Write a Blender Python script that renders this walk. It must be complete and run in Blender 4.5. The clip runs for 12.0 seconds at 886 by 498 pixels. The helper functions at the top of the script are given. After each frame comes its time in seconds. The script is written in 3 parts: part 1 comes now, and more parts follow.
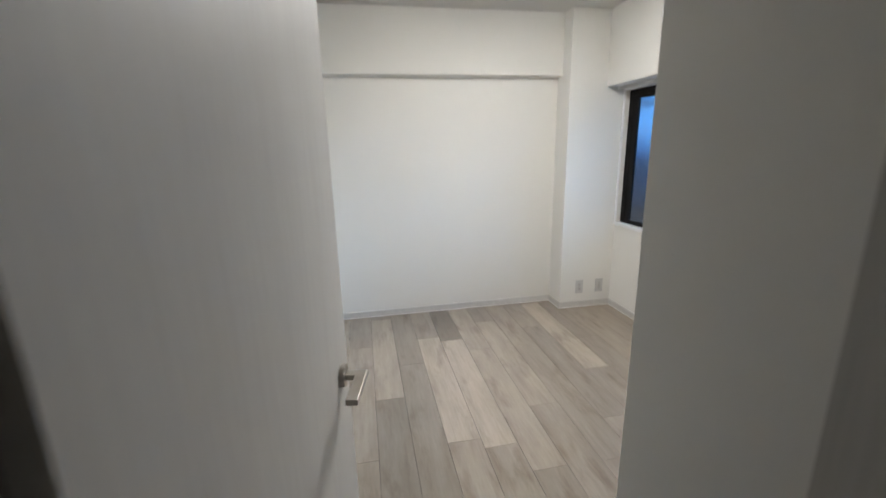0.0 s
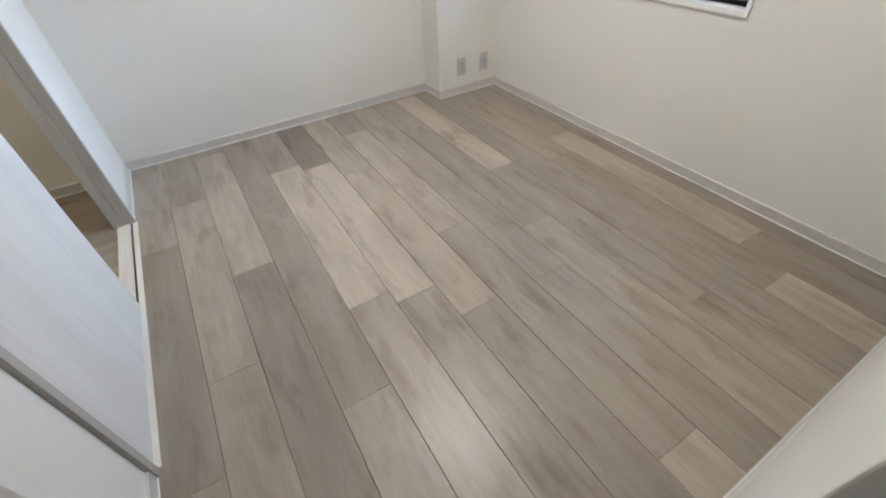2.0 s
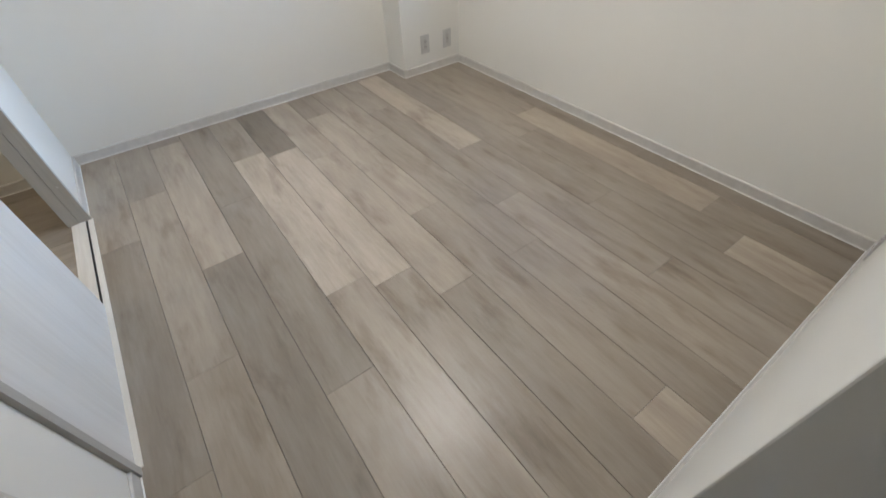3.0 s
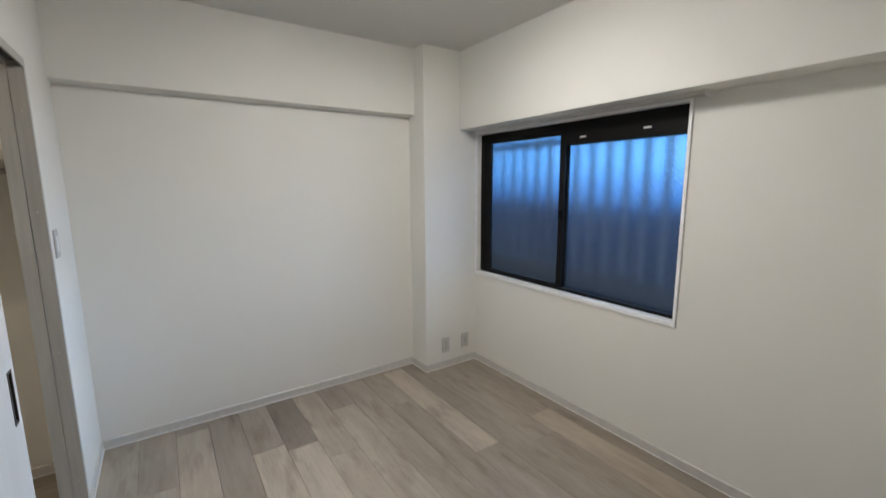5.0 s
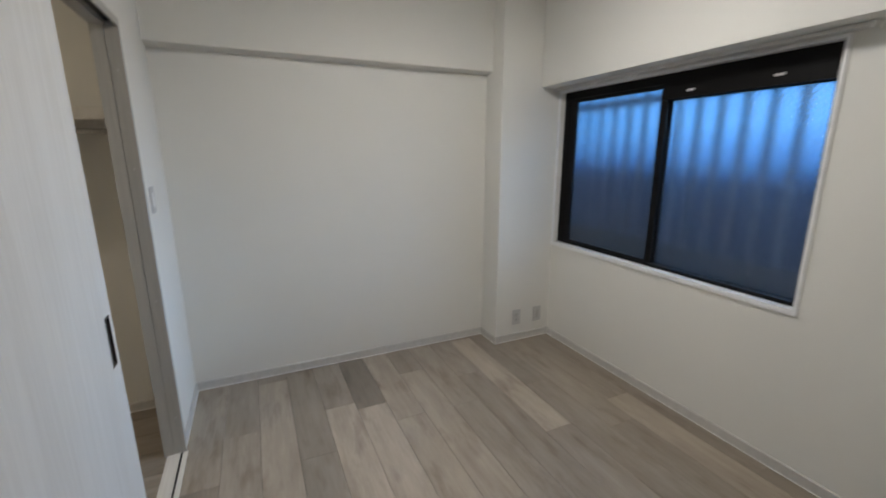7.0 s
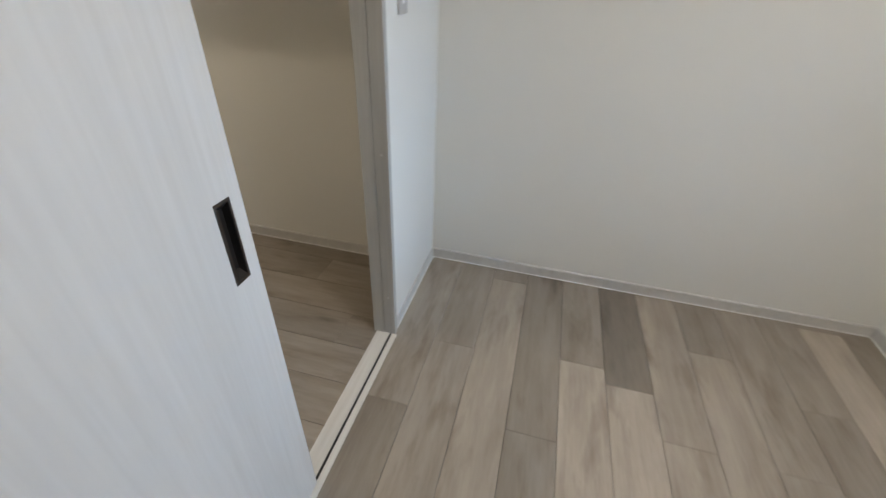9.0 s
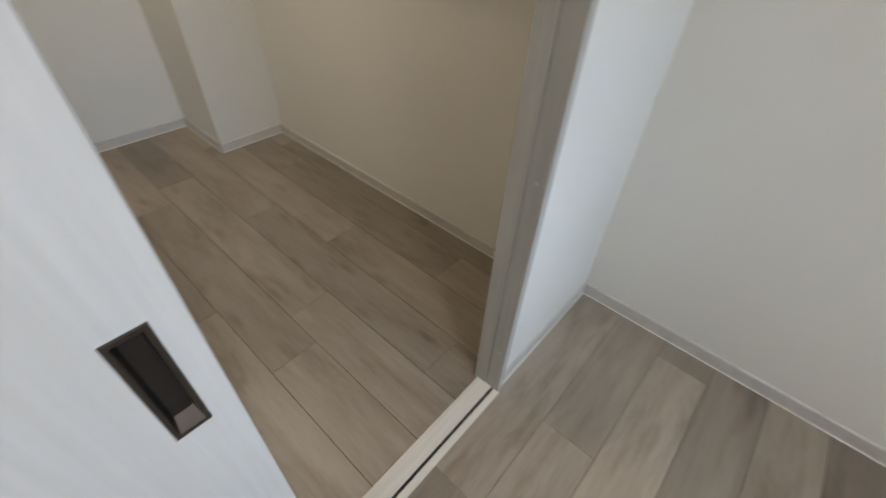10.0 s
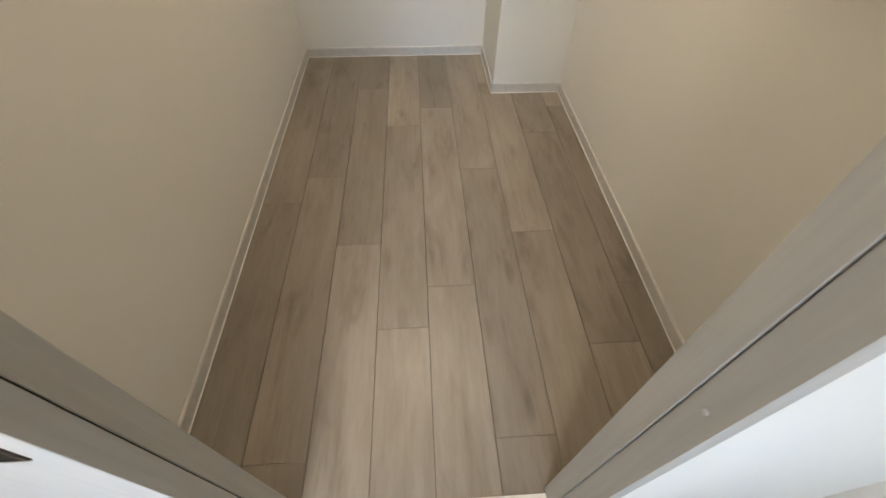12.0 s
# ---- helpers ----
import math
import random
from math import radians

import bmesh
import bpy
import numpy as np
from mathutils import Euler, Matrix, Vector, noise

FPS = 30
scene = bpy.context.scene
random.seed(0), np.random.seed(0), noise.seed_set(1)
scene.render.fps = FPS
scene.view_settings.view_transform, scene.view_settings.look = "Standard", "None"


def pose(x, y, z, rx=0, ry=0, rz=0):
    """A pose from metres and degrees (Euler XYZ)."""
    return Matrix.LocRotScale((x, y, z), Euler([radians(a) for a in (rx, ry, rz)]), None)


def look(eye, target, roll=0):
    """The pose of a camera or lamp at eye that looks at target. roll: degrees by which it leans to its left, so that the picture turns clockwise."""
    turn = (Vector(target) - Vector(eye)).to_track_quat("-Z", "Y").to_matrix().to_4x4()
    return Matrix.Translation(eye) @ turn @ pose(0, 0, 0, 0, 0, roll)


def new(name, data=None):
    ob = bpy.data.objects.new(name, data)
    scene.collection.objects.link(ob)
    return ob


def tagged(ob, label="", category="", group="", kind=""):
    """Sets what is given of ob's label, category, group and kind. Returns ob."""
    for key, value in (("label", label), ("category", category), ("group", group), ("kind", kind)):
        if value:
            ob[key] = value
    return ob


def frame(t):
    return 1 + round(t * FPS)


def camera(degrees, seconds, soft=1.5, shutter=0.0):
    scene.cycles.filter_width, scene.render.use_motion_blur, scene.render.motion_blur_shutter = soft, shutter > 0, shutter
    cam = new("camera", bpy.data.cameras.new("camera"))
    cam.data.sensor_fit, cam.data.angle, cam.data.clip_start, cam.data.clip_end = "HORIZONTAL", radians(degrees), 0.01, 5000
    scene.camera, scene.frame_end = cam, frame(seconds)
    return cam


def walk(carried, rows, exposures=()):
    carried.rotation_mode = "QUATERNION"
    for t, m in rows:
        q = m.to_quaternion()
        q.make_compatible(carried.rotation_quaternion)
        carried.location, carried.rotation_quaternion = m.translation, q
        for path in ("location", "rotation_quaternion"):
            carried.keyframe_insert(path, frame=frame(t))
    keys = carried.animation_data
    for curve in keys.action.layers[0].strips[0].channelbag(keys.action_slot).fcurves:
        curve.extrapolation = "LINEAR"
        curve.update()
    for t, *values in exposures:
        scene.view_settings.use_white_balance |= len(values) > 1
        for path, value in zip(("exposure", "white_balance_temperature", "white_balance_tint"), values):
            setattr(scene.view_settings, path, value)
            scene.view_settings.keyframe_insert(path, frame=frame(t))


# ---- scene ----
cam = camera(93.8, 12.0, shutter=0.5)
PATH = [
    (0, (0.366, -3.575, 1.500), (0.723, -1.667, 1.015), -1.3),
    (0.5, (0.402, -3.322, 1.478), (0.872, -1.511, 0.772), -1.9),
    (1, (0.428, -3.126, 1.399), (1.013, -1.456, 0.466), -2.5),
    (1.5, (0.471, -2.988, 1.318), (1.144, -1.488, 0.180), -3.2),
    (2, (0.512, -2.883, 1.263), (1.247, -1.594, -0.078), -3.0),
    (2.5, (0.511, -2.872, 1.246), (1.274, -1.704, -0.187), -3.0),
    (2.7, (0.507, -2.877, 1.239), (1.285, -1.730, -0.203), -3.0),
    (4.3, (0.424, -2.916, 1.510), (1.508, -1.399, 0.786), -1.1),
    (4.5, (0.409, -2.932, 1.492), (1.516, -1.365, 0.928), -0.5),
    (5, (0.396, -2.943, 1.519), (1.508, -1.309, 1.213), -0.3),
    (5.5, (0.398, -2.945, 1.536), (1.495, -1.285, 1.334), -0.3),
    (6, (0.417, -2.943, 1.526), (1.480, -1.261, 1.322), -0.6),
    (6.5, (0.420, -2.910, 1.513), (1.403, -1.193, 1.221), -0.7),
    (7, (0.438, -2.820, 1.481), (1.247, -1.048, 1.032), -0.1),
    (7.5, (0.484, -2.619, 1.404), (1.029, -0.795, 0.791), 0.7),
    (7.7, (0.508, -2.537, 1.387), (0.922, -0.708, 0.692), 1.0),
    (9.3, (0.474, -1.632, 1.315), (-0.088, -0.135, 0.115), 2.9),
    (9.5, (0.431, -1.523, 1.306), (-0.249, -0.112, 0.062), 3.1),
    (10, (0.316, -1.301, 1.282), (-0.643, -0.162, -0.052), 2.9),
    (10.5, (0.242, -1.174, 1.27), (-0.926, -0.374, -0.142), 3.1),
    (11, (0.158, -1.107, 1.251), (-1.107, -0.632, -0.223), 2.5),
    (11.5, (0.113, -1.022, 1.271), (-1.155, -0.811, -0.261), 1.1),
    (12, (0.121, -0.913, 1.273), (-1.163, -0.825, -0.258), 0.7),
]
EXPOSURES = [(0.0, 1.05, 6100, 10), (1.0, 1.12, 6250, 10), (2.5, 1.02, 6150, 10), (4.5, 0.76, 6200, 10), (5.5, 0.42, 6200, 10), (7.0, 0.29, 6200, 10), (7.7, 0.42, 6450, 10),
             (9.5, 0.6, 6450, 10), (10.5, 0.7, 6700, 10), (11.0, 0.92, 6550, 10), (12.0, 1.25, 6800, 10)]
walk(cam, [(t, look(eye, target, roll)) for t, eye, target, roll in PATH], EXPOSURES)


# ---- world and lights ----
world = bpy.data.worlds.new("world")
scene.world = world
world.use_nodes = True
wn = world.node_tree.nodes
sky = wn.new("ShaderNodeTexSky")
sky.sky_type = 'NISHITA'
sky.sun_disc = False
sky.sun_elevation, sky.sun_rotation = radians(18), radians(200)
world.node_tree.links.new(sky.outputs[0], wn["Background"].inputs[0])
wn["Background"].inputs[1].default_value = 0.08

LAMP = (1.345, -1.47)
LAMP_STRENGTH = 36.0
CLOSET_STRENGTH = 225.0
SKY_STRENGTH = 1.25

window_sky = bpy.data.lights.new("window_daylight", 'AREA')
window_sky.shape, window_sky.size, window_sky.size_y = 'RECTANGLE', 1.5, 0.95
window_sky.energy = 2.5
window_sky.spread = radians(50)
window_sky.color = (0.5, 0.72, 1.0)
new("window_daylight", window_sky).matrix_world = look((2.745, -1.06, 1.30), (0.0, -0.80, 0.60))

# ---- materials ----


def material(name):
    m = bpy.data.materials.new(name)
    m.use_nodes = True
    return m, m.node_tree.nodes, m.node_tree.links, m.node_tree.nodes["Principled BSDF"]


def ramp(nodes, stops):
    r = nodes.new("ShaderNodeValToRGB")
    while len(r.color_ramp.elements) < len(stops):
        r.color_ramp.elements.new(0.5)
    for e, (p, c) in zip(r.color_ramp.elements, stops):
        e.position, e.color = p, (*c, 1)
    return r


def noise_tex(nodes, links, coords, scale, detail=4.0, rough=0.55, stretch=(1, 1, 1), warp=0.0):
    mp = nodes.new("ShaderNodeMapping")
    mp.inputs["Scale"].default_value = stretch
    links.new(coords, mp.inputs["Vector"])
    n = nodes.new("ShaderNodeTexNoise")
    n.inputs["Scale"].default_value, n.inputs["Detail"].default_value, n.inputs["Roughness"].default_value = scale, detail, rough
    n.inputs["Distortion"].default_value = warp
    links.new(mp.outputs[0], n.inputs["Vector"])
    return n


def bump(nodes, links, height, bsdf, strength, distance):
    b = nodes.new("ShaderNodeBump")
    b.inputs["Strength"].default_value, b.inputs["Distance"].default_value = strength, distance
    links.new(height, b.inputs["Height"])
    links.new(b.outputs[0], bsdf.inputs["Normal"])
    return b


def plain(name, colour, rough=0.5, metal=0.0, grain=0.06, scale=30.0, relief=0.05):
    """A painted, moulded or metal surface with slight mottling and fine relief."""
    m, n, l, b = material(name)
    co = n.new("ShaderNodeTexCoord").outputs["Object"]
    t = noise_tex(n, l, co, scale)
    lo = tuple(c * (1 - grain) for c in colour)
    hi = tuple(min(1, c * (1 + grain)) for c in colour)
    r = ramp(n, [(0.3, lo), (0.7, hi)])
    l.new(t.outputs[0], r.inputs[0])
    l.new(r.outputs[0], b.inputs["Base Color"])
    b.inputs["Roughness"].default_value, b.inputs["Metallic"].default_value = rough, metal
    fine = noise_tex(n, l, co, scale * 12, 2.0)
    bump(n, l, fine.outputs[0], b, relief, 0.001)
    return m


def wallpaper(name, colour):
    """White vinyl wallpaper: a fine woven relief, faint cloudy tone."""
    m, n, l, b = material(name)
    co = n.new("ShaderNodeTexCoord").outputs["Object"]
    big = noise_tex(n, l, co, 1.3, 3.0)
    r = ramp(n, [(0.3, tuple(c * 0.975 for c in colour)), (0.7, colour)])
    l.new(big.outputs[0], r.inputs[0])
    l.new(r.outputs[0], b.inputs["Base Color"])
    b.inputs["Roughness"].default_value = 0.75
    b.inputs["Specular IOR Level"].default_value = 0.25
    fine = noise_tex(n, l, co, 420.0, 2.0)
    mid = noise_tex(n, l, co, 140.0, 2.0)
    add = n.new("ShaderNodeMath")
    l.new(fine.outputs[0], add.inputs[0])
    l.new(mid.outputs[0], add.inputs[1])
    bump(n, l, add.outputs[0], b, 0.12, 0.0008)
    return m


def white_wood(name, light, dark, along, rough=0.5):
    """Whitewashed wood-grain sheet; along: the axis of the grain."""
    m, n, l, b = material(name)
    co = n.new("ShaderNodeTexCoord").outputs["Object"]
    st = [1.0, 1.0, 1.0]
    st[along] = 0.045
    g = noise_tex(n, l, co, 70.0, 6.0, 0.65, st)
    st2 = [1.0, 1.0, 1.0]
    st2[along] = 0.12
    w = noise_tex(n, l, co, 7.0, 3.0, 0.5, st2)
    mix = n.new("ShaderNodeMath")
    mix.operation = 'MULTIPLY_ADD'
    l.new(w.outputs[0], mix.inputs[0])
    mix.inputs[1].default_value = 0.55
    half = n.new("ShaderNodeMath")
    half.operation = 'MULTIPLY'
    l.new(g.outputs[0], half.inputs[0])
    half.inputs[1].default_value = 0.5
    l.new(half.outputs[0], mix.inputs[2])
    r = ramp(n, [(0.36, dark), (0.5, tuple((a + c) / 2 for a, c in zip(dark, light))), (0.62, light)])
    l.new(mix.outputs[0], r.inputs[0])
    l.new(r.outputs[0], b.inputs["Base Color"])
    b.inputs["Roughness"].default_value = rough
    bump(n, l, g.outputs[0], b, 0.25, 0.0012)
    return m


def plank_material():
    """Greige wood-look floor plank: long grain, cloudy figure, small dark knots. The tone comes from each plank's own colour."""
    m, n, l, b = material("floor_plank")
    co = n.new("ShaderNodeTexCoord").outputs["Object"]
    info = n.new("ShaderNodeObjectInfo")
    off = n.new("ShaderNodeVectorMath")
    off.operation = 'MULTIPLY_ADD'
    comb = n.new("ShaderNodeCombineXYZ")
    for i in range(3):
        l.new(info.outputs["Random"], comb.inputs[i])
    l.new(comb.outputs[0], off.inputs[0])
    off.inputs[1].default_value = (37.0, 53.0, 19.0)
    l.new(co, off.inputs[2])
    co = off.outputs[0]
    grain = noise_tex(n, l, co, 55.0, 7.0, 0.62, (0.05, 1, 1))
    figure = noise_tex(n, l, co, 10.0, 4.0, 0.6, (0.2, 1, 1), 0.3)
    streak = noise_tex(n, l, co, 11.0, 4.0, 0.6, (0.26, 1, 1), 0.25)
    fleck = noise_tex(n, l, co, 80.0, 5.0, 0.7, (0.14, 1, 1), 0.3)
    gm = n.new("ShaderNodeMath")
    gm.operation = 'ADD'
    l.new(grain.outputs[0], gm.inputs[0])
    l.new(fleck.outputs[0], gm.inputs[1])
    s1 = n.new("ShaderNodeMath")
    s1.operation = 'MULTIPLY_ADD'
    l.new(gm.outputs[0], s1.inputs[0])
    s1.inputs[1].default_value = 0.21
    s2 = n.new("ShaderNodeMath")
    s2.operation = 'MULTIPLY'
    l.new(figure.outputs[0], s2.inputs[0])
    s2.inputs[1].default_value = 0.58
    l.new(s2.outputs[0], s1.inputs[2])
    r = ramp(n, [(0.30, (0.255, 0.209, 0.167)), (0.45, (0.33, 0.28, 0.228)), (0.56, (0.385, 0.331, 0.273)), (0.70, (0.44, 0.384, 0.323))])
    l.new(s1.outputs[0], r.inputs[0])
    dark = ramp(n, [(0.24, (0.55, 0.50, 0.46)), (0.46, (1, 1, 1))])
    l.new(streak.outputs[0], dark.inputs[0])
    mul = n.new("ShaderNodeMixRGB")
    mul.blend_type = 'MULTIPLY'
    mul.inputs[0].default_value = 0.8
    l.new(r.outputs[0], mul.inputs[1])
    l.new(dark.outputs[0], mul.inputs[2])
    kmap = n.new("ShaderNodeMapping")
    kmap.inputs["Scale"].default_value = (2.2, 7.0, 1.0)
    l.new(co, kmap.inputs["Vector"])
    cell = n.new("ShaderNodeTexVoronoi")
    cell.inputs["Scale"].default_value = 1.0
    l.new(kmap.outputs[0], cell.inputs["Vector"])
    knot = ramp(n, [(0.03, (0.5, 0.43, 0.37)), (0.16, (1, 1, 1))])
    l.new(cell.outputs["Distance"], knot.inputs[0])
    mul2 = n.new("ShaderNodeMixRGB")
    mul2.blend_type = 'MULTIPLY'
    mul2.inputs[0].default_value = 0.4
    l.new(mul.outputs[0], mul2.inputs[1])
    l.new(knot.outputs[0], mul2.inputs[2])
    tone = n.new("ShaderNodeMixRGB")
    tone.blend_type = 'MULTIPLY'
    tone.inputs[0].default_value = 1.0
    l.new(mul2.outputs[0], tone.inputs[1])
    l.new(info.outputs["Color"], tone.inputs[2])
    l.new(tone.outputs[0], b.inputs["Base Color"])
    rr = ramp(n, [(0.3, (0.31, 0.31, 0.31)), (0.7, (0.45, 0.45, 0.45))])
    l.new(figure.outputs[0], rr.inputs[0])
    l.new(rr.outputs[0], b.inputs["Roughness"])
    bump(n, l, grain.outputs[0], b, 0.18, 0.0008)
    return m


def glass_material(name, rough, tint, figured):
    m, n, l, b = material(name)
    b.inputs["Base Color"].default_value = (*tint, 1)
    b.inputs["Transmission Weight"].default_value = 1.0
    b.inputs["Roughness"].default_value = rough
    b.inputs["IOR"].default_value = 1.45
    co = n.new("ShaderNodeTexCoord").outputs["Object"]
    if figured:
        mp = n.new("ShaderNodeMapping")
        mp.inputs["Rotation"].default_value = (radians(45), 0, 0)
        l.new(co, mp.inputs["Vector"])
        t = n.new("ShaderNodeTexVoronoi")
        t.inputs["Scale"].default_value = 46.0
        t.inputs["Randomness"].default_value = 0.15
        l.new(mp.outputs[0], t.inputs["Vector"])
        bump(n, l, t.outputs["Distance"], b, 0.65, 0.007)
    else:
        t = noise_tex(n, l, co, 160.0, 2.0)
        bump(n, l, t.outputs[0], b, 0.3, 0.002)
    return m


def glow(name, colour, strength):
    m, n, l, b = material(name)
    b.inputs["Base Color"].default_value = (*colour, 1)
    b.inputs["Emission Color"].default_value = (*colour, 1)
    b.inputs["Emission Strength"].default_value = strength
    return m


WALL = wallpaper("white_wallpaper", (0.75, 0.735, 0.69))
# White paper too; the ceiling's weaker light is put into this darker colour.
CEIL = wallpaper("ceiling_paper_dimmed", (0.63, 0.617, 0.585))
BASE = plain("baseboard_vinyl", (0.56, 0.54, 0.51), 0.45)
CAULK = plain("white_caulk", (0.80, 0.79, 0.76), 0.5)
TRIM = plain("window_trim_white", (0.82, 0.82, 0.82), 0.3)
FRAME = white_wood("frame_wood", (0.455, 0.44, 0.405), (0.365, 0.35, 0.32), 2)
HEAD = white_wood("frame_wood_flat", (0.455, 0.44, 0.405), (0.365, 0.35, 0.32), 1)
DOOR = white_wood("door_wood", (0.70, 0.69, 0.67), (0.62, 0.605, 0.58), 2, 0.42)
# Same sheet as DOOR, with the shade on the entrance leaf mixed in.
LEAFM = white_wood("leaf_wood_shaded", (0.66, 0.65, 0.625), (0.60, 0.585, 0.56), 2, 0.5)
SILLW = white_wood("sill_wood", (0.76, 0.73, 0.68), (0.62, 0.58, 0.52), 1, 0.4)
PLANK = plank_material()
SUB = plain("floor_gap_dark", (0.035, 0.028, 0.022), 0.9)
BLACK = plain("black_aluminium", (0.004, 0.0035, 0.0035), 0.5, 0.0)
BLACK.node_tree.nodes["Principled BSDF"].inputs["Specular IOR Level"].default_value = 0.15
SLOT = plain("black_rubber", (0.01, 0.01, 0.01), 0.6)
BRONZE = plain("dark_bronze", (0.10, 0.085, 0.075), 0.35, 0.9)
BRONZE_IN = plain("dark_bronze_inner", (0.05, 0.043, 0.038), 0.4, 0.8)
NICKEL = plain("satin_nickel", (0.45, 0.42, 0.375), 0.42, 1.0)
PLATE = plain("plate_plastic", (0.53, 0.52, 0.505), 0.4)
PLATE_GREY = plain("plate_grey", (0.45, 0.44, 0.425), 0.4)
PLASTIC = plain("white_plastic", (0.78, 0.77, 0.75), 0.35)
RAIL = plain("curtain_rail_metal", (0.62, 0.60, 0.57), 0.4, 0.2)
PIPE = plain("steel_pipe", (0.55, 0.54, 0.52), 0.25, 1.0)
LABEL = plain("label_white", (0.6, 0.58, 0.55), 0.5)
PANEL = plain("grey_blue_panel", (0.035, 0.05, 0.075), 0.7)
SLATM = plain("slat_metal", (0.10, 0.13, 0.18), 0.6, 0.0)
CONC = plain("balcony_concrete", (0.28, 0.28, 0.28), 0.85)
GLASS_A = glass_material("frosted_glass", 0.15, (0.56, 0.68, 0.80), False)
GLASS_B = glass_material("figured_glass", 0.19, (0.72, 0.82, 0.95), True)
LAMPM = glow("lamp_diffuser", (1.0, 0.945, 0.87), LAMP_STRENGTH)
CLOSETM = glow("closet_diffuser", (1.0, 0.85, 0.66), CLOSET_STRENGTH)
SKYM = glow("evening_sky", (0.12, 0.36, 1.0), SKY_STRENGTH)
sk = SKYM.node_tree
sk.nodes["Principled BSDF"].inputs["Base Color"].default_value = (0.01, 0.01, 0.01, 1)
sk.nodes["Principled BSDF"].inputs["Specular IOR Level"].default_value = 0.0
geo = sk.nodes.new("ShaderNodeNewGeometry")
sep = sk.nodes.new("ShaderNodeSeparateXYZ")
rise = sk.nodes.new("ShaderNodeMapRange")
rise.inputs["From Min"].default_value, rise.inputs["From Max"].default_value = 0.6, 2.3
hue = ramp(sk.nodes, [(0.0, (0.006, 0.014, 0.030)), (0.38, (0.008, 0.024, 0.06)), (0.49, (0.07, 0.22, 0.54)), (0.66, (0.18, 0.50, 1.0))])
sk.links.new(geo.outputs["Position"], sep.inputs[0])
sk.links.new(sep.outputs["Z"], rise.inputs["Value"])
sk.links.new(rise.outputs[0], hue.inputs[0])
sk.links.new(hue.outputs[0], sk.nodes["Principled BSDF"].inputs["Emission Color"])

# ---- mesh helpers ----


def box(bm, x0, y0, z0, x1, y1, z1, bevel=0.0):
    r = bmesh.ops.create_cube(bm, size=1)
    vs = r["verts"]
    for v in vs:
        v.co = Vector((x0 if v.co.x < 0 else x1, y0 if v.co.y < 0 else y1, z0 if v.co.z < 0 else z1))
    if bevel:
        es = list({e for v in vs for e in v.link_edges})
        bmesh.ops.bevel(bm, geom=es, offset=bevel, segments=2, profile=0.5, affect='EDGES')


def cyl(bm, p0, p1, r0, r1=None, seg=20):
    p0, p1 = Vector(p0), Vector(p1)
    d = p1 - p0
    m = Matrix.Translation((p0 + p1) / 2) @ d.to_track_quat('Z', 'Y').to_matrix().to_4x4()
    bmesh.ops.create_cone(bm, cap_ends=True, segments=seg, radius1=r0, radius2=r0 if r1 is None else r1, depth=d.length, matrix=m)


def prism(bm, pts, lo, hi, axis):
    """A closed outline of (a, b) points, swept from lo to hi along the axis."""
    def at(a, b, c):
        return ((c, a, b), (a, c, b), (a, b, c))[axis]
    low = [bm.verts.new(at(a, b, lo)) for a, b in pts]
    top = [bm.verts.new(at(a, b, hi)) for a, b in pts]
    bm.faces.new(low)
    bm.faces.new(top[::-1])
    for i in range(len(pts)):
        j = (i + 1) % len(pts)
        bm.faces.new((low[i], top[i], top[j], low[j]))
    bmesh.ops.recalc_face_normals(bm, faces=bm.faces)


def revolve(bm, profile, centre, seg=32):
    """Rings of (radius, z) round the vertical through the centre."""
    rings = []
    for r, z in profile:
        rings.append([bm.verts.new((centre[0] + r * math.cos(2 * math.pi * i / seg), centre[1] + r * math.sin(2 * math.pi * i / seg), centre[2] + z)) for i in range(seg)])
    for a, b in zip(rings, rings[1:]):
        for i in range(seg):
            j = (i + 1) % seg
            bm.faces.new((a[i], a[j], b[j], b[i]))
    bm.faces.new(rings[0])
    bm.faces.new(rings[-1])
    bmesh.ops.recalc_face_normals(bm, faces=bm.faces)


def part(name, bm, mat, parent=None, label="", smooth=False):
    me = bpy.data.meshes.new(name)
    bm.to_mesh(me)
    bm.free()
    me.materials.append(mat)
    if smooth:
        for p in me.polygons:
            p.use_smooth = True
    ob = new(name, me)
    if parent is not None:
        ob.parent = parent
    if label:
        ob["label"] = label
    return ob


def block(name, mat, dims, parent=None, label="", bevel=0.0):
    bm = bmesh.new()
    box(bm, *dims, bevel)
    return part(name, bm, mat, parent, label)


def blocks(name, mat, boxes, parent=None, label=""):
    bm = bmesh.new()
    for d in boxes:
        box(bm, *d)
    return part(name, bm, mat, parent, label)


def structure(ob, label, category):
    return tagged(ob, label, category, kind="structure")


# ---- plan ----
W, NEAR, TOP = 2.59, -2.942, 2.535          # room: right wall, near wall, ceiling
COLX, COLY = 2.087, -0.212                   # corner column
BEAMX, BEAMZ = 2.42, 1.947                 # beam over the window
JF, JN, FT = -0.592, -2.042, 2.015           # closet frame: far, near, top
CB, CR, CL, CT = -2.63, -0.085, -1.627, 2.42  # closet: back, far side, near side, ceiling
LX = -0.007                                 # face of the closet wall
PX = 0.838                                  # passage, right side
DY = -3.385                                 # hall side of the door frame

